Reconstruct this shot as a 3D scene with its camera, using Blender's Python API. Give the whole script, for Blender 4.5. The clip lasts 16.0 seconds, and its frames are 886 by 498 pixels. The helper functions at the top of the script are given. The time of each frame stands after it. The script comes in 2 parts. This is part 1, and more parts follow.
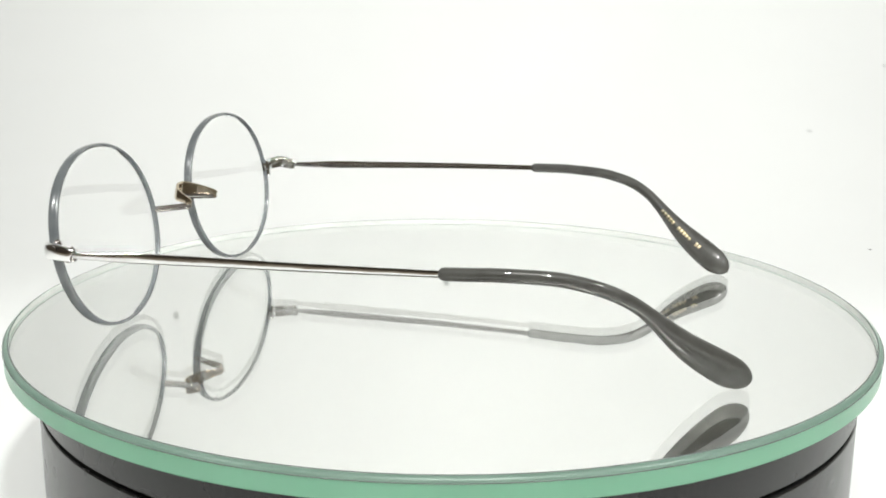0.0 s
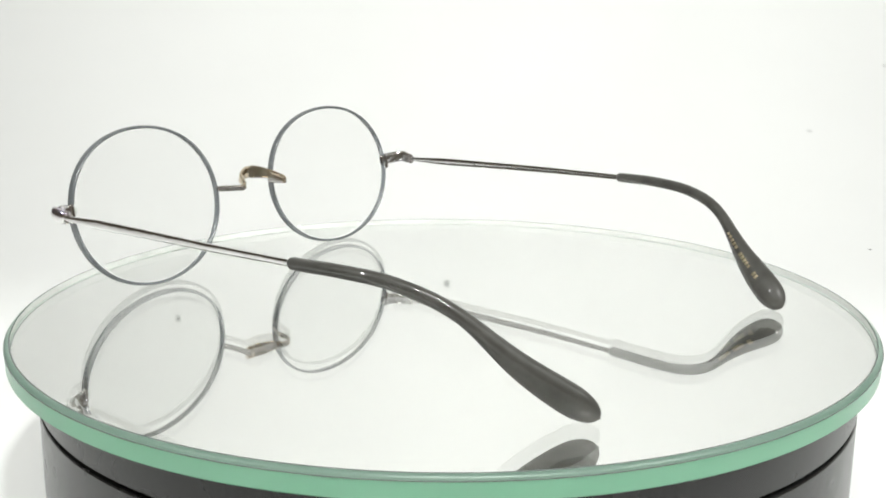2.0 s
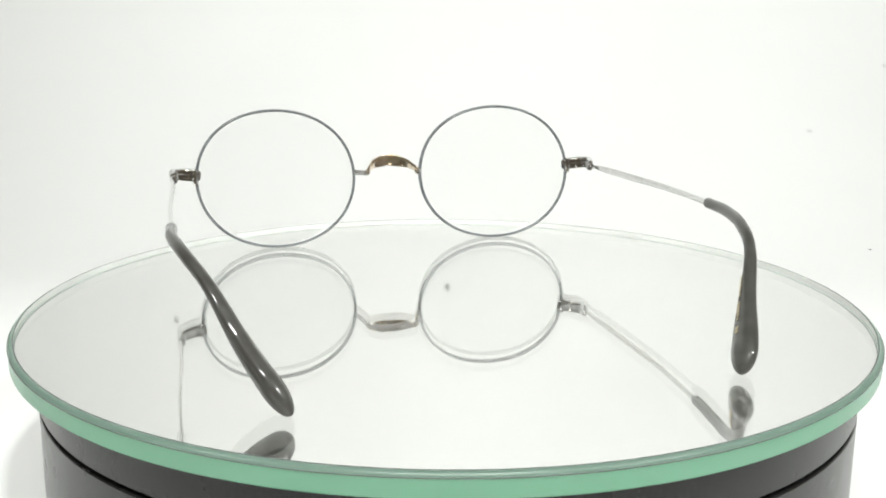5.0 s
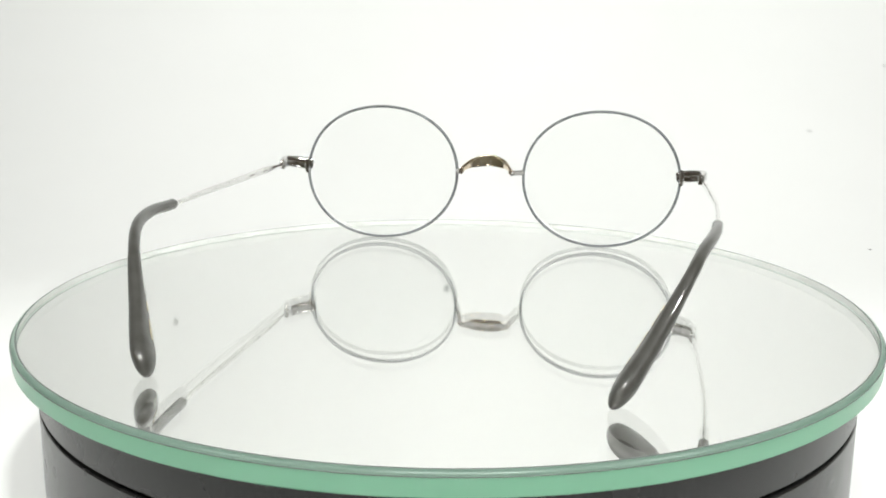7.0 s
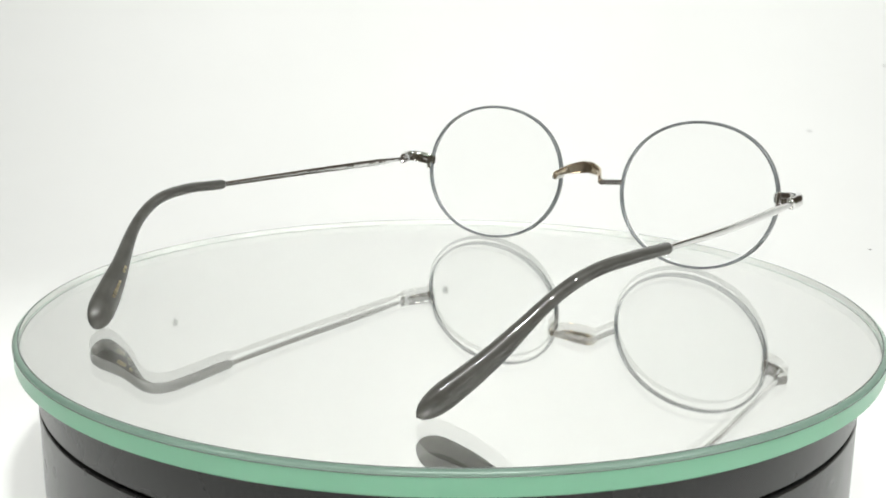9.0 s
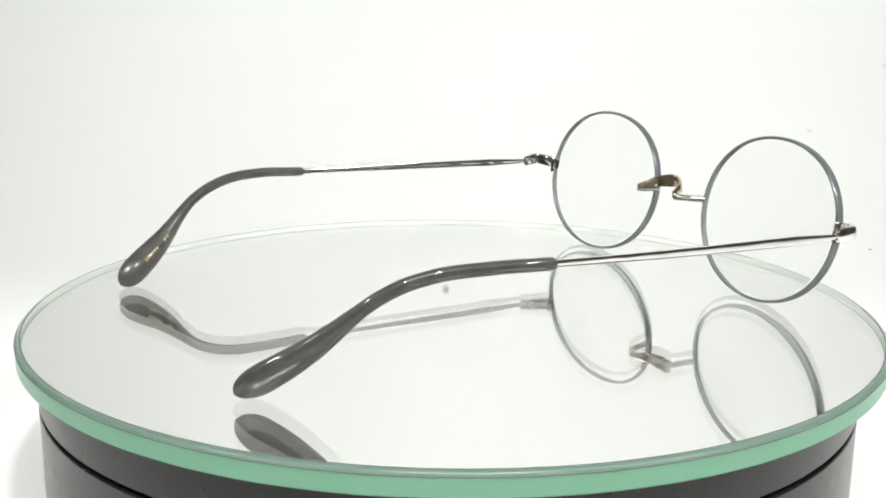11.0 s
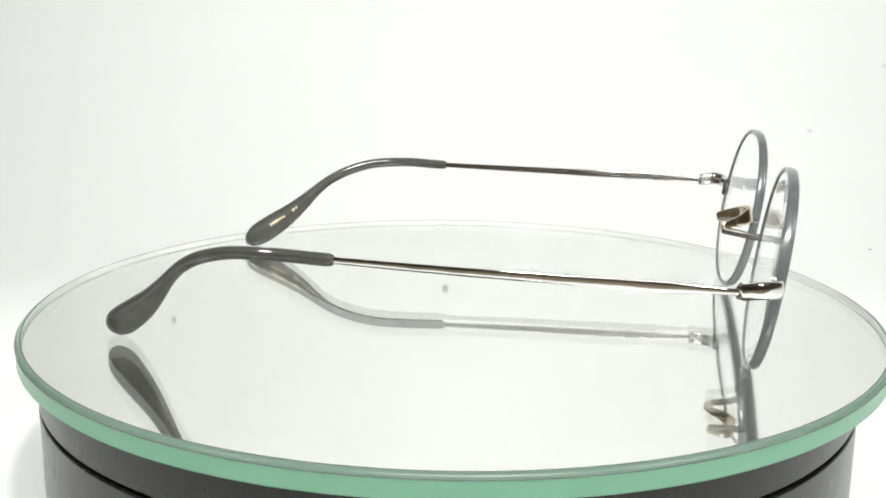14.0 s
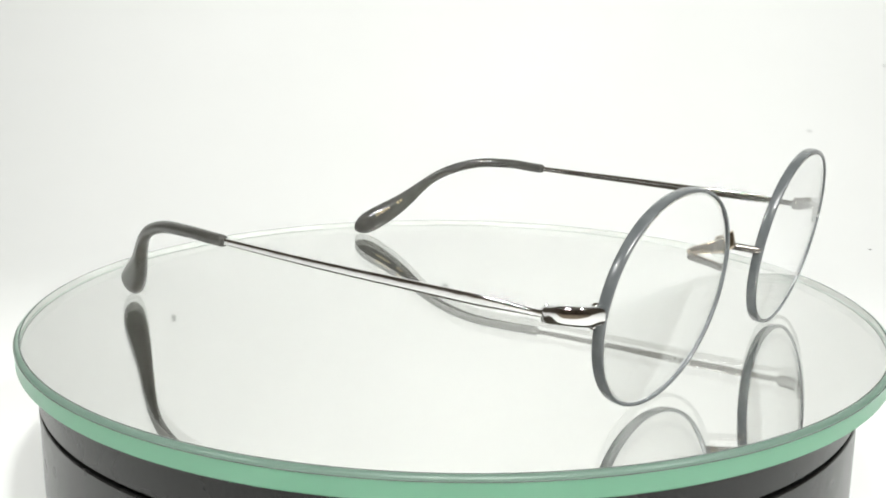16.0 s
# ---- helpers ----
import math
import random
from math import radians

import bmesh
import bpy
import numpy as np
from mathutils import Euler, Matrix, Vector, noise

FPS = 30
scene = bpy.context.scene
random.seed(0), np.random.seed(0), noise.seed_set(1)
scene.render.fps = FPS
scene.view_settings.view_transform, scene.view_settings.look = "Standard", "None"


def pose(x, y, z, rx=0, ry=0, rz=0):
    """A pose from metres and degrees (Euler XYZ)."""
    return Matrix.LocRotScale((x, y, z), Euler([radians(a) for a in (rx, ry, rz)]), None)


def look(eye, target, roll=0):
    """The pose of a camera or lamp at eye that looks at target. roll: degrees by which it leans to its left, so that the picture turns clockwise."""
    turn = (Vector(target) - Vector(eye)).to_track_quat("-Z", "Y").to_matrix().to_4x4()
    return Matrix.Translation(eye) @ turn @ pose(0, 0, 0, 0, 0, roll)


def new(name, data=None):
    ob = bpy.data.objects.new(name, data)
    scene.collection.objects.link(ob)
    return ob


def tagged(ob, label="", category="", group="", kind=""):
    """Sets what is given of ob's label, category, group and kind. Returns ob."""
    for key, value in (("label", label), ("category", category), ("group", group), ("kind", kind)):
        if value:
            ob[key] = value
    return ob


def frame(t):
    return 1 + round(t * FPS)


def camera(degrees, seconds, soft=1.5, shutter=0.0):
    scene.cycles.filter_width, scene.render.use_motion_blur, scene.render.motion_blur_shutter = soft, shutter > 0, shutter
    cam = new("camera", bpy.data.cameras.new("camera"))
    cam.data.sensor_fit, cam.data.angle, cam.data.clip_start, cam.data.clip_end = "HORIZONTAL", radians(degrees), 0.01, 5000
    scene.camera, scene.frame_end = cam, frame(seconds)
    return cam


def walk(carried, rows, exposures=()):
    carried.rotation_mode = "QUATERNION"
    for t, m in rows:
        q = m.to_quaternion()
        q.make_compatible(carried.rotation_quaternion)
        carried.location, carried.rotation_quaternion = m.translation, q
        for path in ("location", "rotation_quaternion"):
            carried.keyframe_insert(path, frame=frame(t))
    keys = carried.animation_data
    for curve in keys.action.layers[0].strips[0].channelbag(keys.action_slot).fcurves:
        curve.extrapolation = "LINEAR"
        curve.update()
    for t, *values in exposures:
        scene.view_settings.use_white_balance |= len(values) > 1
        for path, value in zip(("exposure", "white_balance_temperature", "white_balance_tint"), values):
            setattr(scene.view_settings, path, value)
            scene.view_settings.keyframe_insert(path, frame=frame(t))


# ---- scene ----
cam = camera(44.396, 16.0, soft=1.9)
EYE = Vector((0.0, -0.26726, 0.07512))
AIM = EYE + Vector((-0.0055611, 0.97442392, -0.22464885))
walk(cam, [(0.0, look(EYE, AIM, 0.552)), (16.0, look(EYE, AIM, 0.552))])

MM = 0.001
scene.view_settings.exposure = 0.0


# ---- light: two small lamps above the set, two added side fills, and an added dim room fill ----
def area_lamp(name, m, sx, sy, watts, colour, spread=180):
    data = bpy.data.lights.new(name, "AREA")
    data.shape, data.size, data.size_y = "RECTANGLE", sx, sy
    data.energy, data.color, data.spread = watts, colour, radians(spread)
    ob = new(name, data)
    ob.matrix_world = m
    return ob


world = bpy.data.worlds.new("world")
scene.world = world
world.use_nodes = True
world.node_tree.nodes["Background"].inputs[0].default_value = (0.9, 0.95, 1.0, 1)
world.node_tree.nodes["Background"].inputs[1].default_value = 0.02

# First two are added side fills; the last two are the set's lamps.
LAMPS = (((-0.62, -0.34, 0.62), 2.6), ((0.60, -0.34, 0.62), 3.8), ((-0.07, -0.45, 0.60), 2.4), ((0.13, -0.45, 0.60), 3.4))
for eye, watts in LAMPS:
    area_lamp("set_light", look(eye, (0.0, 0.22, -0.05)), 0.05, 0.05, watts, (0.976, 1.0, 0.970))
# Unseen lamp added to brighten the room that the metal and lenses reflect.
area_lamp("room_fill", look((0.1, -1.1, 1.58), (0.1, -1.1, 0)), 0.5, 0.5, 6.5, (1.0, 0.96, 0.91))


# ---- materials ----
def material(name, colour, rough=0.5, metal=0.0, **extra):
    m = bpy.data.materials.new(name)
    m.use_nodes = True
    b = m.node_tree.nodes["Principled BSDF"]
    b.inputs["Base Color"].default_value = (*colour, 1)
    b.inputs["Roughness"].default_value = rough
    b.inputs["Metallic"].default_value = metal
    for k, v in extra.items():
        b.inputs[k.replace("_", " ")].default_value = v
    return m


def grain(m, scale, low, high, rough=None, bump=0.0, bump_scale=None, detail=4.0):
    """Colour variation between two tones, with optional roughness range and fine relief."""
    nt = m.node_tree
    b = nt.nodes["Principled BSDF"]
    co = nt.nodes.new("ShaderNodeTexCoord")
    no = nt.nodes.new("ShaderNodeTexNoise")
    no.inputs["Scale"].default_value, no.inputs["Detail"].default_value = scale, detail
    nt.links.new(co.outputs["Object"], no.inputs["Vector"])
    ra = nt.nodes.new("ShaderNodeValToRGB")
    ra.color_ramp.elements[0].position, ra.color_ramp.elements[1].position = 0.3, 0.7
    ra.color_ramp.elements[0].color, ra.color_ramp.elements[1].color = (*low, 1), (*high, 1)
    nt.links.new(no.outputs["Fac"], ra.inputs["Fac"])
    nt.links.new(ra.outputs["Color"], b.inputs["Base Color"])
    if rough:
        mr = nt.nodes.new("ShaderNodeMapRange")
        mr.inputs["To Min"].default_value, mr.inputs["To Max"].default_value = rough
        nt.links.new(no.outputs["Fac"], mr.inputs["Value"])
        nt.links.new(mr.outputs["Result"], b.inputs["Roughness"])
    if bump:
        n2 = nt.nodes.new("ShaderNodeTexNoise")
        n2.inputs["Scale"].default_value = bump_scale or scale * 4
        nt.links.new(co.outputs["Object"], n2.inputs["Vector"])
        bu = nt.nodes.new("ShaderNodeBump")
        bu.inputs["Strength"].default_value, bu.inputs["Distance"].default_value = bump, 0.0002
        nt.links.new(n2.outputs["Fac"], bu.inputs["Height"])
        nt.links.new(bu.outputs["Normal"], b.inputs["Normal"])
    return m


def glass_material(name, colour, rough=0.0, ior=1.5):
    m = bpy.data.materials.new(name)
    m.use_nodes = True
    nt = m.node_tree
    nt.nodes.remove(nt.nodes["Principled BSDF"])
    g = nt.nodes.new("ShaderNodeBsdfGlass")
    g.inputs["Color"].default_value = (*colour, 1)
    g.inputs["Roughness"].default_value, g.inputs["IOR"].default_value = rough, ior
    nt.links.new(g.outputs[0], nt.nodes["Material Output"].inputs["Surface"])
    return m


def edge_glass(name, clear, milk, through_tone, share, rough, gloss=0.22):
    """A ground glass edge: part clear, part milky with its own colour."""
    m = glass_material(name, clear, rough)
    nt = m.node_tree
    g = nt.nodes["Glass BSDF"]
    p = nt.nodes.new("ShaderNodeBsdfPrincipled")
    p.inputs["Base Color"].default_value = (*milk, 1)
    p.inputs["Roughness"].default_value = gloss
    tr = nt.nodes.new("ShaderNodeBsdfTranslucent")
    tr.inputs["Color"].default_value = (*through_tone, 1)
    a, b = nt.nodes.new("ShaderNodeMixShader"), nt.nodes.new("ShaderNodeMixShader")
    a.inputs[0].default_value, b.inputs[0].default_value = 0.3, share
    nt.links.new(p.outputs[0], a.inputs[1]), nt.links.new(tr.outputs[0], a.inputs[2])
    nt.links.new(a.outputs[0], b.inputs[1]), nt.links.new(g.outputs[0], b.inputs[2])
    nt.links.new(b.outputs[0], nt.nodes["Material Output"].inputs["Surface"])
    return m


def speck_material(name, strength):
    """A sensor dust spot that fades out towards its edge."""
    m = material(name, (0.16, 0.16, 0.155), 0.9)
    nt = m.node_tree
    co = nt.nodes.new("ShaderNodeTexCoord")
    gr = nt.nodes.new("ShaderNodeTexGradient")
    gr.gradient_type = "SPHERICAL"
    nt.links.new(co.outputs["Object"], gr.inputs["Vector"])
    mu = nt.nodes.new("ShaderNodeMath")
    mu.operation = "MULTIPLY"
    mu.inputs[1].default_value = strength
    nt.links.new(gr.outputs["Fac"], mu.inputs[0])
    tr, mix = nt.nodes.new("ShaderNodeBsdfTransparent"), nt.nodes.new("ShaderNodeMixShader")
    nt.links.new(mu.outputs[0], mix.inputs[0])
    nt.links.new(tr.outputs[0], mix.inputs[1])
    nt.links.new(nt.nodes["Principled BSDF"].outputs[0], mix.inputs[2])
    nt.links.new(mix.outputs[0], nt.nodes["Material Output"].inputs["Surface"])
    return m


WHITE_PAPER = grain(material("white_paper", (0.86, 0.865, 0.857), 0.9), 6, (0.845, 0.85, 0.842), (0.875, 0.88, 0.872), bump=0.1, bump_scale=900)
ROOM_WALL = grain(material("room_wall", (0.25, 0.215, 0.17), 0.8), 3, (0.22, 0.185, 0.145), (0.28, 0.245, 0.195))
WOOD = grain(material("wood", (0.18, 0.145, 0.105), 0.5), 14, (0.15, 0.118, 0.083), (0.21, 0.17, 0.125))
PLASTIC = grain(material("black_plastic", (0.013, 0.013, 0.0125), 0.3, Specular_IOR_Level=0.36), 60, (0.011, 0.011, 0.0105), (0.016, 0.016, 0.0155), (0.22, 0.31), 0.25, 4000)
GROOVE = material("groove_black", (0.006, 0.006, 0.006), 0.8)
CLEAR = glass_material("clear_glass", (0.994, 0.997, 0.993))
EDGE = edge_glass("green_glass_edge", (0.92, 0.97, 0.94), (0.20, 0.57, 0.345), (0.80, 0.92, 0.84), 0.35, 0.08)
RING_GREY = material("inner_ring_grey", (0.40, 0.41, 0.395), 0.7)
BEVEL = edge_glass("grey_glass_bevel", (0.90, 0.94, 0.915), (0.25, 0.42, 0.325), (0.5, 0.6, 0.54), 0.5, 0.3, 0.6)
ARRIS = material("ground_arris", (0.15, 0.17, 0.16), 0.9, Specular_IOR_Level=0.05)
MIRROR = material("mirror_silver", (0.966, 0.968, 0.956), 0.012, 1.0)
LENS = glass_material("coated_lens", (0.998, 1.0, 0.998), 0.0, 1.30)
SILVER = grain(material("polished_silver", (0.80, 0.795, 0.785), 0.1, 1.0), 300, (0.75, 0.745, 0.735), (0.84, 0.835, 0.825), (0.04, 0.11), 0.7, 150)
# Saddle silver: the room's brown reflection is put into its base colour.
ROOM_TINT_SILVER = grain(material("room_tinted_silver", (0.70, 0.58, 0.43), 0.14, 1.0), 220, (0.62, 0.50, 0.35), (0.78, 0.68, 0.54), (0.08, 0.18), 0.25, 160)
ENAMEL = grain(material("grey_enamel", (0.112, 0.12, 0.125), 0.24, Coat_Weight=0.35, Coat_Roughness=0.08), 250, (0.098, 0.106, 0.111), (0.126, 0.135, 0.14), (0.2, 0.3))
ACETATE = grain(material("grey_acetate", (0.057, 0.056, 0.050), 0.42, Specular_IOR_Level=0.2, Coat_Weight=0.8, Coat_Roughness=0.02), 260, (0.047, 0.046, 0.041), (0.067, 0.066, 0.060), (0.34, 0.5), 0.2, 1600)
SPECK, FAINT_SPECK = speck_material("sensor_spot", 0.9), speck_material("faint_sensor_spot", 0.2)
GOLD = grain(material("gold_foil", (0.6, 0.5, 0.3), 0.3, 1.0), 900, (0.38, 0.32, 0.2), (0.72, 0.61, 0.4), (0.22, 0.45))
SCREW = grain(material("screw_steel", (0.5, 0.48, 0.45), 0.2, 1.0), 300, (0.42, 0.4, 0.375), (0.56, 0.54, 0.51), (0.14, 0.28))


# ---- mesh helpers ----
def link_mesh(name, bm, mats, parent=None, label="", smooth=True, facing=0):
    bmesh.ops.recalc_face_normals(bm, faces=bm.faces)
    me = bpy.data.meshes.new(name)
    bm.to_mesh(me)
    bm.free()
    for m in mats if isinstance(mats, (list, tuple)) else [mats]:
        me.materials.append(m)
    if facing:
        if sum(p.normal.z for p in me.polygons) * facing < 0:
            me.flip_normals()
    if smooth:
        me.polygons.foreach_set("use_smooth", [True] * len(me.polygons))
    ob = new(name, me)
    if parent:
        ob.parent = parent
    return tagged(ob, label)


def part(name, bm, mat, parent, label="", smooth=True, facing=0):
    return link_mesh(name, bm, mat, parent, label, smooth, facing)


def smooth_curve(ctrl, n=10):
    """Catmull-Rom curve through control points."""
    c = [Vector(p) for p in ctrl]
    q = [2 * c[0] - c[1], *c, 2 * c[-1] - c[-2]]
    out = []
    for i in range(1, len(q) - 2):
        a, b, d, e = q[i - 1:i + 3]
        for k in range(n):
            t = k / n
            out.append(0.5 * (2 * b + (d - a) * t + (2 * a - 5 * b + 4 * d - e) * t * t + (3 * b - a - 3 * d + e) * t ** 3))
    return out + [q[-2]]


def sweep(bm, pts, half_w, half_n, side, seg=16, closed=False, power=2.0, cap=True):
    """A tube along pts: half_w(s) along the side direction, half_n(s) across it, s from 0 to 1. power above 2 squares the section."""
    pts = [Vector(p) for p in pts]
    count = len(pts)
    lens = [0.0]
    for a, b in zip(pts, pts[1:]):
        lens.append(lens[-1] + (b - a).length)
    rows = []
    for i, p in enumerate(pts):
        s = lens[i] / lens[-1]
        a = pts[(i - 1) % count] if closed or i > 0 else p
        b = pts[(i + 1) % count] if closed or i < count - 1 else p
        t = (b - a).normalized()
        w = Vector(side(s) if callable(side) else side)
        w = (w - t * w.dot(t)).normalized()
        rows.append((p, t, w, t.cross(w), half_w(s), half_n(s)))
    if cap and not closed:
        def rounded(row, sign):
            p, t, w, n, hw, hn = row
            r = min(hw, hn)
            return [(p + t * sign * r * math.sin(a), t, w, n, max(hw - r * (1 - math.cos(a)), hw * 0.05), max(hn - r * (1 - math.cos(a)), hn * 0.05)) for a in (0.45, 0.9, 1.3, 1.5)]
        rows = rounded(rows[0], -1)[::-1] + rows + rounded(rows[-1], 1)
    rings = []
    for p, t, w, n, hw, hn in rows:
        ring = []
        for k in range(seg):
            a = 2 * math.pi * k / seg
            ca, sa = math.cos(a), math.sin(a)
            u = math.copysign(abs(ca) ** (2 / power), ca)
            v = math.copysign(abs(sa) ** (2 / power), sa)
            ring.append(bm.verts.new(p + w * hw * u + n * hn * v))
        rings.append(ring)
    for r0, r1 in zip(rings, rings[1:] + ([rings[0]] if closed else [])):
        for k in range(seg):
            bm.faces.new((r0[k], r0[(k + 1) % seg], r1[(k + 1) % seg], r1[k]))
    if not closed:
        bm.faces.new(rings[0][::-1])
        bm.faces.new(rings[-1])
    return bm


def turned(bm, profile, centre=(0, 0), seg=360):
    """A body of revolution about a vertical line. profile: (radius, height, slot of the face that follows)."""
    rings = []
    for r, z, _ in profile:
        if r < 1e-7:
            rings.append([bm.verts.new((centre[0], centre[1], z))])
        else:
            rings.append([bm.verts.new((centre[0] + r * math.cos(2 * math.pi * k / seg), centre[1] + r * math.sin(2 * math.pi * k / seg), z)) for k in range(seg)])
    for (r0, r1), (_, _, slot) in zip(zip(rings, rings[1:]), profile):
        for k in range(seg):
            j = (k + 1) % seg
            if len(r0) == 1:
                f = bm.faces.new((r0[0], r1[j], r1[k]))
            elif len(r1) == 1:
                f = bm.faces.new((r0[k], r0[j], r1[0]))
            else:
                f = bm.faces.new((r0[k], r0[j], r1[j], r1[k]))
            f.material_index = slot
    return bm


def block(bm, x0, y0, z0, x1, y1, z1):
    v = [bm.verts.new((x, y, z)) for x in (x0, x1) for y in (y0, y1) for z in (z0, z1)]
    for f in ((0, 1, 3, 2), (4, 6, 7, 5), (0, 4, 5, 1), (2, 3, 7, 6), (0, 2, 6, 4), (1, 5, 7, 3)):
        bm.faces.new([v[i] for i in f])
    return bm


def const(v):
    return lambda s: v


# ---- the paper sweep and the room behind the camera ----
FLOOR_Z = -0.050
BX, BY0, BY1, BTOP = 0.62, -0.28, 0.56, 0.66


def studio():
    # floor sheet that curves up into the back wall
    bm = bmesh.new()
    radius, line = 0.34, [(BY0, FLOOR_Z)]
    for k in range(49):
        a = radians(90 * k / 48)
        line.append((BY1 - radius + radius * math.sin(a), FLOOR_Z + radius * (1 - math.cos(a))))
    line.append((BY1, BTOP))
    outer = [(y + (0.004 if i > 1 else 0), z - (0.004 if i < 49 else 0)) for i, (y, z) in enumerate(line)]
    rows = []
    for y, z in line + outer[::-1]:
        rows.append([bm.verts.new((x, y, z)) for x in (-BX, BX)])
    for a, b in zip(rows, rows[1:] + rows[:1]):
        bm.faces.new((a[0], a[1], b[1], b[0]))
    for k in (0, 1):
        bm.faces.new([r[k] for r in rows])
    tagged(link_mesh("backdrop", bm, WHITE_PAPER), "seamless white paper sweep behind the turntable", "backdrop", kind="structure")
    for name, x0, x1 in (("wall_paper_west", -BX - 0.008, -BX - 0.004), ("wall_paper_east", BX + 0.004, BX + 0.008)):
        bm = block(bmesh.new(), x0, 0.33, FLOOR_Z - 0.006, x1, BY1, BTOP)
        tagged(link_mesh(name, bm, WHITE_PAPER, smooth=False), "upright white paper board beside the sweep", "board", kind="structure")
    tagged(link_mesh("floor", block(bmesh.new(), -1.6, -2.0, FLOOR_Z - 0.04, 1.6, 0.8, FLOOR_Z - 0.006), WOOD, smooth=False), "brown wooden table top under the white paper", "table", kind="structure")
    for name, box in (("wall_back", (-1.6, -2.02, FLOOR_Z, 1.6, -2.0, 1.6)), ("wall_west", (-1.62, -2.0, FLOOR_Z, -1.6, 0.8, 1.6)),
                      ("wall_east", (1.6, -2.0, FLOOR_Z, 1.62, 0.8, 1.6)), ("wall_north", (-1.6, 0.8, FLOOR_Z, 1.6, 0.82, 1.6))):
        tagged(link_mesh(name, block(bmesh.new(), *box), ROOM_WALL, smooth=False), "dim grey-brown wall of the room", "wall", kind="structure")
    tagged(link_mesh("room_ceiling", block(bmesh.new(), -1.6, -2.0, 1.6, 1.6, 0.8, 1.62), ROOM_WALL, smooth=False), "dim grey-brown ceiling of the room", "ceiling", kind="structure")


studio()


def sensor_specks():
    """Small spots added on the curved part of the paper in place of sensor dust: place across, angle up the curve,
    radius, material.
    """
    for x, up, radius, mat in ((-0.0021, 62.5, 3.6, SPECK), (-0.211, 68.4, 3.0, SPECK), (-0.2304, 64.0, 3.2, FAINT_SPECK), (0.1307, 53.8, 4.2, FAINT_SPECK),
                               (0.2186, 30.97, 2.6, FAINT_SPECK), (0.2126, 8.2, 1.2, SPECK), (0.2801, 41.5, 2.4, FAINT_SPECK)):
        a, wob = radians(up), 0.12
        bm = bmesh.new()
        hub = bm.verts.new((0, 0, 0))
        ring = [bm.verts.new((math.cos(k * math.pi / 12) * (1 + wob * math.sin(3 * k + up)), math.sin(k * math.pi / 12) * (1 + wob * math.cos(2 * k + up)), 0)) for k in range(24)]
        for k in range(24):
            bm.faces.new((hub, ring[k], ring[(k + 1) % 24]))
        faint = mat is FAINT_SPECK
        ob = tagged(link_mesh("sensor_speck", bm, mat), "faint grey spot on the paper, standing in for sensor dust" if faint else "small dark grey spot on the paper, standing in for sensor dust", "speck", group="specks on the paper")
        ob.matrix_world = pose(x, BY1 - 0.34 + 0.3397 * math.sin(a), FLOOR_Z + 0.34 - 0.3397 * math.cos(a), up) @ Matrix.Scale(radius * MM, 4)


sensor_specks()

# ---- the turntable ----
GLASS_T = 5.0 * MM
DISC_R = 104.72 * MM
DISC_C = (-1.306 * MM, -0.184 * MM)
BASE_R = 99.4 * MM


def turntable():
    base = tagged(new("turntable_base"), "black satin plastic turntable base with a thin groove", "turntable")
    base.location = (0, 0, FLOOR_Z)
    top, groove = -GLASS_T - 0.75 * MM - FLOOR_Z, -15.4 * MM - FLOOR_Z
    bm = bmesh.new()
    turned(bm, [(0, groove + 0.5 * MM, 0), (BASE_R - 0.25 * MM, groove + 0.5 * MM, 0), (BASE_R, groove + 0.8 * MM, 0), (BASE_R, top - 0.6 * MM, 0), (BASE_R - 0.6 * MM, top, 0), (0, top, 0)])
    part("platter", bm, PLASTIC, base, smooth=False)
    bm = bmesh.new()
    turned(bm, [(BASE_R - 1.4 * MM, groove - 2 * MM, 0), (BASE_R - 1.4 * MM, groove + 2 * MM, 0), (BASE_R - 3 * MM, groove + 2 * MM, 0), (BASE_R - 3 * MM, groove - 2 * MM, 0), (BASE_R - 1.4 * MM, groove - 2 * MM, 0)])
    part("groove", bm, GROOVE, base, "thin dark gap between platter and housing")
    bm = bmesh.new()
    low = [(0, 0, 0), (BASE_R - 8 * MM, 0, 0)]
    low += [(BASE_R - 8 * MM + 8 * MM * math.sin(radians(9 * k)), 14 * MM * (1 - math.cos(radians(9 * k))) + 0.2 * MM, 0) for k in range(1, 11)]
    turned(bm, low + [(BASE_R, groove - 0.8 * MM, 0), (BASE_R - 0.25 * MM, groove - 0.5 * MM, 0), (0, groove - 0.5 * MM, 0)])
    part("housing", bm, PLASTIC, base, smooth=False)
    bm = bmesh.new()
    turned(bm, [(0, top, 0), (BASE_R - 34 * MM, top, 0), (BASE_R - 34 * MM, top + 0.55 * MM, 0), (0, top + 0.55 * MM, 0)])
    part("felt_pad", bm, GROOVE, base, "thin black pad under the glass")
    return base


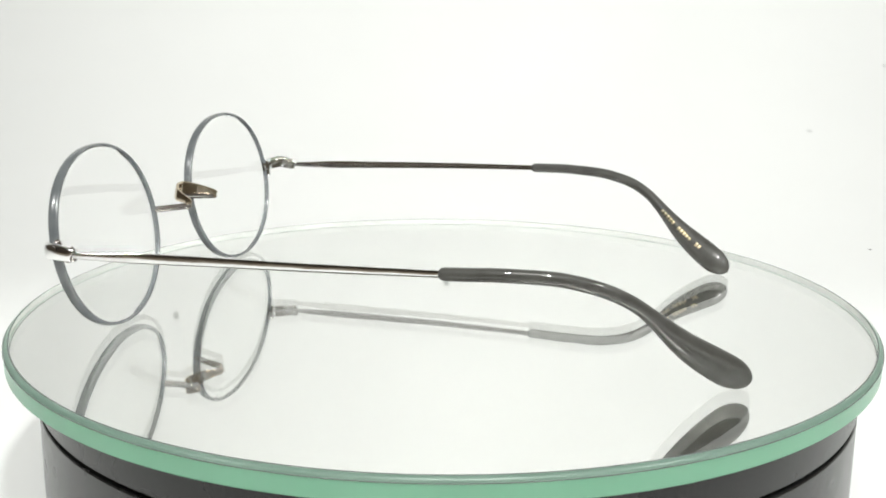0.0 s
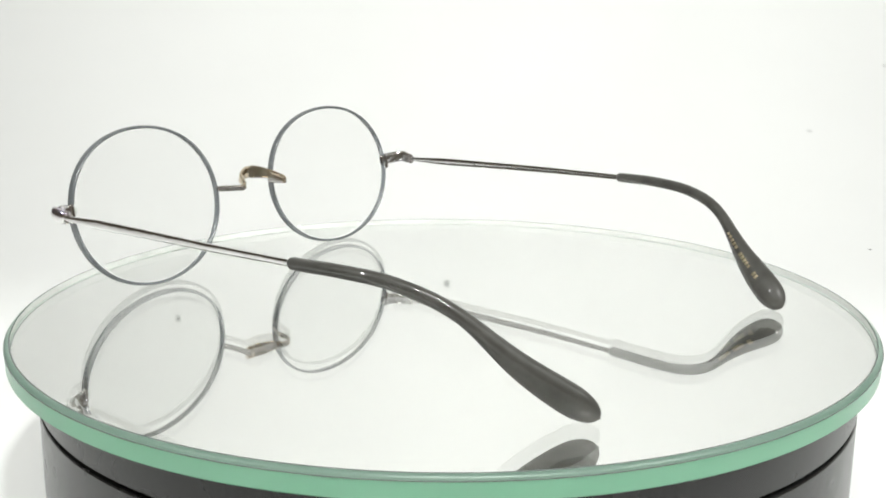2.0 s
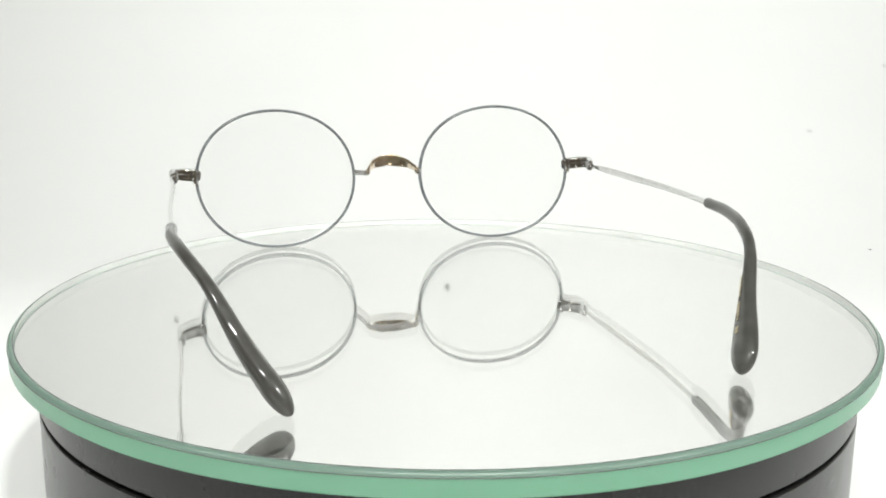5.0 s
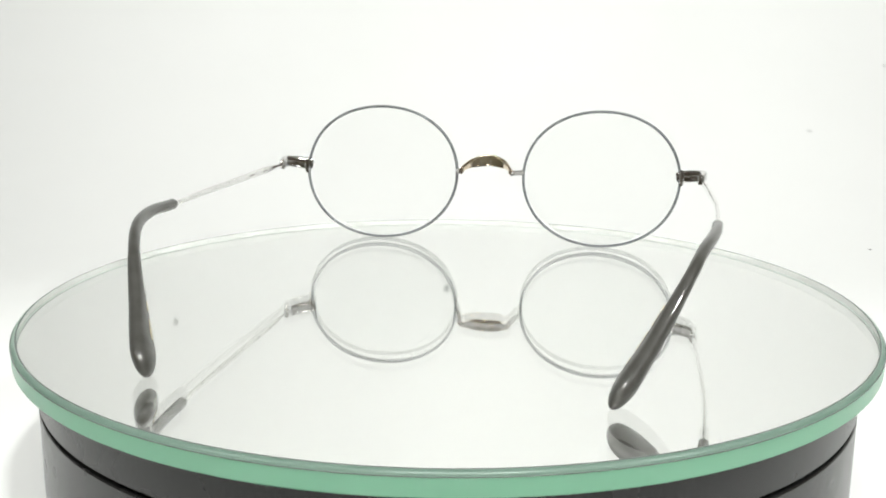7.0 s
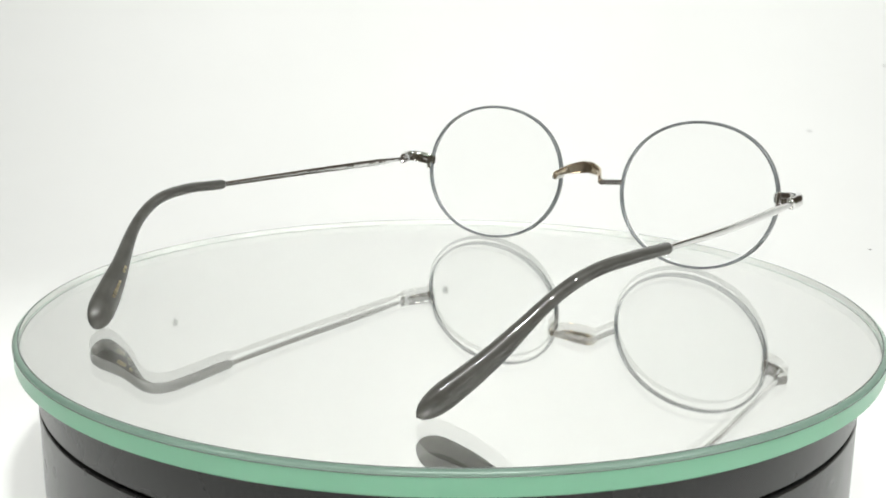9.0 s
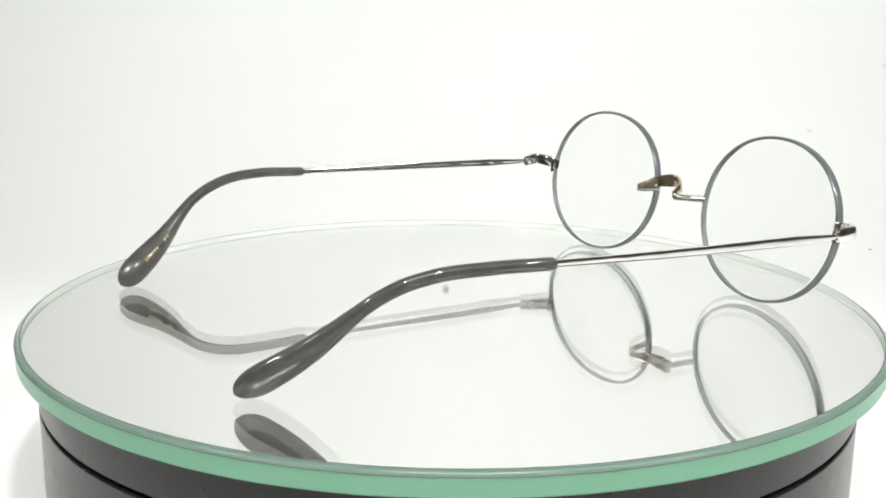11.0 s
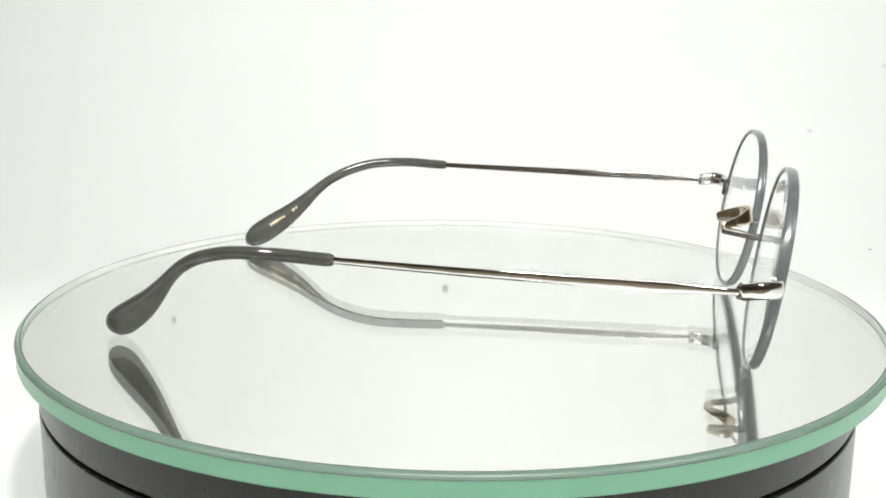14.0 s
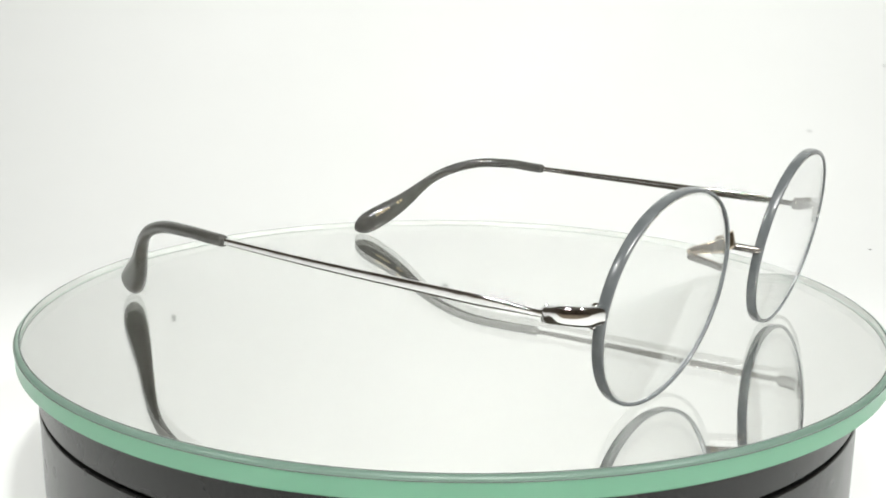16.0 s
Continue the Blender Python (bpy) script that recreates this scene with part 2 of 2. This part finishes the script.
def glass_disc():
    disc = tagged(new("glass_disc"), "round mirrored glass plate with green edge on the turntable", "glass plate")
    c, r, t = 1.15 * MM, DISC_R, GLASS_T
    bm = bmesh.new()
    turned(bm, [(0, 0, 0), (r - c, 0, 0)], DISC_C, 512)
    part("glass_face", bm, CLEAR, disc, "clear glass top face", smooth=False, facing=1).visible_shadow = False
    bm = bmesh.new()
    turned(bm, [(r - c, 0, 0), (r - 0.62 * c, -0.1 * c, 0), (r - 0.3 * c, -0.34 * c, 0), (r - 0.08 * c, -0.66 * c, 0), (r, -c, 0)], DISC_C, 512)
    part("bevel", bm, BEVEL, disc, "narrow grey-green ground bevel", facing=1)
    for rr, zz in ((r - c, 0.0), (r - 0.02 * c, -0.9 * c)):
        bm = bmesh.new()
        turned(bm, [(rr + 0.17 * MM * math.cos(k * math.pi / 4), zz + 0.08 * MM * math.sin(k * math.pi / 4), 0) for k in range(9)], DISC_C, 512)
        part("arris", bm, ARRIS, disc, "thin grey line where the bevel begins")
    bm = bmesh.new()
    turned(bm, [(r, -c, 0), (r, -t + 0.4 * MM, 0), (r - 0.4 * MM, -t, 0)], DISC_C, 512)
    part("glass_edge", bm, EDGE, disc, "ground green glass edge", smooth=False, facing=-1)
    # Added matte ring: catches light so the far edge reads pale, not green.
    bm = bmesh.new()
    turned(bm, [(r - 0.45 * MM, -t + 0.03 * MM, 0), (r - 0.45 * MM, -0.33 * c, 0)], DISC_C, 512)
    part("inner_ring", bm, RING_GREY, disc, "matte grey ring added inside the glass edge", smooth=False)
    bm = bmesh.new()
    turned(bm, [(r - 0.4 * MM, -t, 0), (0, -t, 0)], DISC_C, 512)
    part("mirror_coating", bm, MIRROR, disc, "silvered underside", smooth=False, facing=-1)
    return disc


# ---- the eyeglasses, in millimetres, the front towards -x ----
LENS_A, LENS_B = 24.13, 20.87
UP = Vector((0, 0, 1))
TEMPLE_L = [(-76.8, -51.3, 23.4), (-52.0, -57.2, 23.9), (-26, -63.6, 24.3), (-0.77, -69.1, 24.75), (11.2, -71.6, 25.15), (23.2, -71.9, 24.1), (34.7, -69.9, 19.6), (46.7, -66.4, 9.8), (60.0, -62.3, 1.3)]
TEMPLE_R = [(-49.8, 76.6, 23.1), (-26.0, 72.4, 23.75), (0.0, 67.4, 24.45), (26.07, 60.5, 25.07), (37.6, 56.6, 25.2), (48.6, 51.5, 24.2), (57.5, 46.4, 20.3), (67.3, 37.5, 9.9), (77.9, 28.1, 1.2)]


def lens_axes(az, tilt):
    n = Vector((math.cos(tilt) * math.sin(az), math.cos(tilt) * math.cos(az), math.sin(tilt)))
    h = Vector((math.cos(az), -math.sin(az), 0))
    v = h.cross(n)
    return (h, v if v.z > 0 else -v, n)


SIDES = {
    "l": dict(c=Vector((-79.54, -18.95, 20.88)), axes=lens_axes(-1.4141, -0.153), out=-1, twist=radians(4), temple=TEMPLE_L, corner=Vector((-82.5, -50.1, 23.2))),
    "r": dict(c=Vector((-65.02, 48.71, 20.90)), axes=lens_axes(-1.3091, -0.139), out=1, twist=radians(-24), temple=TEMPLE_R, corner=Vector((-55.4, 78.3, 22.9))),
}


def bulge(a):
    """How far the rim's outline stands out from a true ellipse, in mm; a is 0 at the temple side and a quarter turn at the top."""
    def near(at, width):
        d = (a - radians(at) + math.pi) % (2 * math.pi) - math.pi
        return math.exp(-(d / radians(width)) ** 2)
    return 0.40 - 0.14 * math.cos(4 * a) + 0.45 * near(45, 38) + 0.15 * near(0, 30)


def rim_point(side, a, inset, share=1.0):
    c, (h, v, n), out = side["c"], side["axes"], side["out"]
    x, y = LENS_A * math.cos(a), LENS_B * math.sin(a)
    nx, ny = math.cos(a) / LENS_A, math.sin(a) / LENS_B
    k = (bulge(a) - inset) / math.hypot(nx, ny)
    return c + (h * out * (x + nx * k) + v * (y + ny * k)) * share


def rim(glasses, side):
    pts = [rim_point(side, k * math.pi / 80, 0.42) for k in range(160)]
    bm = sweep(bmesh.new(), pts, const(1.12), const(0.46), side["axes"][2], 18, True, 2.6)
    part("rim", scaled(bm), ENAMEL, glasses, "glossy blue-grey coated rim")


def lens(glasses, side):
    """A shallow meniscus whose edge is held in the rim."""
    n, count = side["axes"][2], 96
    bm = bmesh.new()
    sheets, steps = [], (0.15, 0.3, 0.45, 0.6, 0.75, 0.88, 0.96, 1.0)
    for off in (0.8, -0.8):
        rings = [[bm.verts.new(side["c"] + n * (off + 0.9))]]
        for share in steps:
            rings.append([bm.verts.new(rim_point(side, 2 * math.pi * k / count, 0.55, share) + n * (off + 0.9 * (1 - share * share))) for k in range(count)])
        sheets.append(rings)
        for k in range(count):
            j = (k + 1) % count
            bm.faces.new((rings[0][0], rings[1][k], rings[1][j]))
            for i in range(1, len(steps)):
                bm.faces.new((rings[i][k], rings[i + 1][k], rings[i + 1][j], rings[i][j]))
    o, i = sheets[0][-1], sheets[1][-1]
    for k in range(count):
        j = (k + 1) % count
        bm.faces.new((o[k], o[j], i[j], i[k]))
    part("lens", scaled(bm), LENS, glasses, "clear round lens").visible_shadow = False


def scaled(bm):
    bmesh.ops.scale(bm, vec=(MM, MM, MM), verts=bm.verts)
    return bm


def bridge(glasses):
    l, r = SIDES["l"], SIDES["r"]
    a = l["c"] + l["axes"][0] * (LENS_A + 0.1) + UP * 1.1
    b = r["c"] - r["axes"][0] * (LENS_A + 0.1) + UP * 1.1
    across = (b - a).normalized()
    fwd = Vector((across.y, -across.x, 0)) * -1
    if fwd.x > 0:
        fwd = -fwd
    ends = []
    for p, inward, s in ((a, across, 1), (b, -across, -1)):
        e = p + inward * 2.4 - fwd * 8.5 + UP * 0.95
        ends.append(e)
        part("bridge_arm", scaled(sweep(bmesh.new(), smooth_curve([p, p * 0.5 + e * 0.5 + inward * 0.2, e], 6), const(0.82), const(0.78), UP, 12)), SCREW, glasses, "dull silver bridge arm")
    mid = (ends[0] + ends[1]) / 2
    ctrl = [ends[0], ends[0] + across * 0.5 - fwd * 0.4 + UP * 0.75, ends[0] + across * 1.2 + fwd * 1.1 + UP * 1.4, mid - across * 4.8 + fwd * 4.3 + UP * 2.2, mid + fwd * 6.3 + UP * 2.9,
            mid + across * 4.8 + fwd * 4.3 + UP * 2.2, ends[1] - across * 1.2 + fwd * 1.1 + UP * 1.4, ends[1] - across * 0.5 - fwd * 0.4 + UP * 0.75, ends[1]]
    wide = lambda s: 0.82 + 1.12 * math.sin(math.pi * s) ** 1.9 * (1 - 0.16 * math.exp(-((s - 0.5) / 0.035) ** 2))
    part("saddle", scaled(sweep(bmesh.new(), smooth_curve(ctrl, 12), wide, const(0.44), -fwd * 0.22 + UP * 0.97, 20, power=3.6)), ROOM_TINT_SILVER, glasses, "curved nose saddle of silver, tinted warm like the room's reflection")


def end_piece(glasses, side):
    c, (h, v, n), out, corner = side["c"], side["axes"], side["out"], side["corner"]
    start = c + h * out * (LENS_A - 0.1) + UP * 1.9
    t0 = Vector(side["temple"][0])
    back = (Vector(side["temple"][1]) - t0).normalized()
    pts = smooth_curve([start + n * 0.2, start * 0.4 + corner * 0.6 + n * 0.6 + UP * 0.5, corner + back * 1.3 + UP * 0.75, t0 - back * 1.0], 8)
    part("end_piece", scaled(sweep(bmesh.new(), pts, lambda s: 1.75 + 0.2 * min(1, 4 * s) - 0.35 * s, lambda s: 1.05 - 0.1 * s, UP, 20, power=2.7)), SILVER, glasses, "polished silver end piece")
    # closing block that clamps the rim
    q = c + h * out * (LENS_A + 0.65) + UP * 1.4 - n * 0.9
    part("closing_block", scaled(sweep(bmesh.new(), [q - v * 1.6, q + v * 1.9], const(0.85), const(0.75), n, 14, power=2.2)), SILVER, glasses, "small silver rim clamp")
    # hinge knuckles and screw, standing upright at the inner face
    inward = UP.cross(back) * (1 if UP.cross(back).dot(-h * out) > 0 else -1)
    hinge = t0 - back * 0.6 + inward * 0.35
    for k in (-1, 0, 1):
        bm = bmesh.new()
        sweep(bm, [hinge + UP * (k * 0.86 - 0.38), hinge + UP * (k * 0.86 + 0.38)], const(0.92), const(0.92), back, 14, cap=False)
        part("hinge_knuckle", scaled(bm), SILVER, glasses)
    bm = bmesh.new()
    sweep(bm, [hinge + UP * 1.26, hinge + UP * 1.36], const(0.45), const(0.45), back, 12)
    part("screw", scaled(bm), SCREW, glasses, "tiny steel hinge screw")
    for k in (-1, 1):
        bm = bmesh.new()
        q = hinge - back * 1.6 + UP * 0.65 * k + inward * 0.35
        sweep(bm, [q - back * 0.8, q + back * 0.8], const(0.45), const(0.5), UP, 8, power=4)
        part("hinge_leaf", scaled(bm), SILVER, glasses)


def temple(glasses, side, marks, engraved=()):
    t = side["temple"]
    metal = smooth_curve(t[:5], 10)[:33]
    arm = part("temple", scaled(sweep(bmesh.new(), metal, lambda s: 0.62 + 0.56 * min(1.0, s / 0.16) - 0.5 * s, lambda s: 0.52 - 0.04 * s, UP, 24, power=3.6)), SILVER, glasses, "slim polished silver temple arm")
    sleeve = smooth_curve(t, 60)[180:]

    def wide(s):
        k = min(1.0, max(0.0, (s - 0.54) / 0.36))
        w = 1.33 + 0.1 * min(1, s / 0.42) + 2.1 * k * k * (3 - 2 * k)
        e = max(0.0, (s - 0.91) / 0.09)
        return w * math.sqrt(max(0.003, 1 - e * e))

    def thick(s):
        e = max(0.0, (s - 0.90) / 0.10)
        return (1.30 + 1.0 * min(1.0, max(0.0, (s - 0.5) / 0.4))) * math.sqrt(max(0.01, 1 - e * e))
    flat = Vector((math.cos(side["twist"]), math.sin(side["twist"]), 0))

    def turned_side(s):
        k = min(1.0, max(0.0, (s - 0.45) / 0.35))
        return UP.lerp(flat, k * k * (3 - 2 * k))
    bm = sweep(bmesh.new(), sleeve, wide, thick, turned_side, 28, power=2.1)
    # the paddle's end settles on the plate
    low = min(q.co.z for q in bm.verts)
    base_x = sleeve[0].x
    span = sleeve[-1].x - base_x
    for q in bm.verts:
        k = min(1, max(0, (q.co.x - base_x) / span))
        q.co.z += (0.05 - low) * k ** 3
    tip = part("temple_tip", scaled(bm), ACETATE, glasses, "glossy dark grey acetate temple tip")
    # stamped marks along the inner face, one small bar each
    total = len(sleeve) - 1
    for s0, s1, count, hw in marks:
        for m in range(count):
            pts = []
            for f in (0.12, 0.5, 0.88):
                u = (s0 + (s1 - s0) * (m + f * 0.8) / count) * total
                i = max(1, min(total - 1, int(u)))
                p = sleeve[i].lerp(sleeve[i + 1], u - i)
                tan = (sleeve[i + 1] - sleeve[i - 1]).normalized()
                w = turned_side(u / total)
                w = (w - tan * w.dot(tan)).normalized()
                inn = tan.cross(w)
                inn = -inn if inn.y * side["out"] > 0 else inn
                k = min(1, max(0, (p.x - base_x) / span))
                pts.append(p + inn * (thick(u / total) - 0.01) + UP * (0.05 - low) * k ** 3)
            part("gold_mark", scaled(sweep(bmesh.new(), pts, const(hw * (0.8 + 0.2 * math.sin(7 * m + s0 * 90))), const(0.05), w, 8, power=4)), GOLD, tip)
    # faint engraved marks on the arm near the hinge
    for k in engraved:
        p = Vector(metal[k])
        tan = (metal[k + 1] - metal[k - 1]).normalized()
        inn = UP.cross(tan)
        inn = -inn if inn.y * side["out"] > 0 else inn
        part("engraved_mark", scaled(sweep(bmesh.new(), [p + inn * 0.53 - tan * 1.6, p + inn * 0.53 + tan * 1.6], const(0.3), const(0.04), UP, 8, power=4)), SCREW, arm, "dull engraved mark")


def eyeglasses():
    g = tagged(new("eyeglasses"), "round wire eyeglasses, grey rims, silver temples, grey tips, on glass", "eyeglasses")
    for side in SIDES.values():
        rim(g, side)
        lens(g, side)
        end_piece(g, side)
    bridge(g)
    temple(g, SIDES["l"], [(0.765, 0.795, 2, 0.45), (0.825, 0.895, 6, 0.5)], (4, 6, 10))
    temple(g, SIDES["r"], [(0.695, 0.76, 5, 0.5), (0.775, 0.84, 5, 0.6), (0.86, 0.885, 2, 0.65)])
    return g


turntable()
DISC = glass_disc()
GLASSES = eyeglasses()


def turn(t):
    """The plate's turn in degrees: nearly even, one round in 28 seconds."""
    return -(12.69 * t - 0.62 * math.sin(math.pi * t / 16.0) ** 2)


def motions():
    tilt = pose(0, 0, 0, 0.128, -0.114, 0)
    rows = [(k * 0.5, pose(0, 0, 0, 0, 0, turn(k * 0.5)) @ tilt) for k in range(33)]
    walk(DISC, rows)
    walk(GLASSES, rows)


motions()
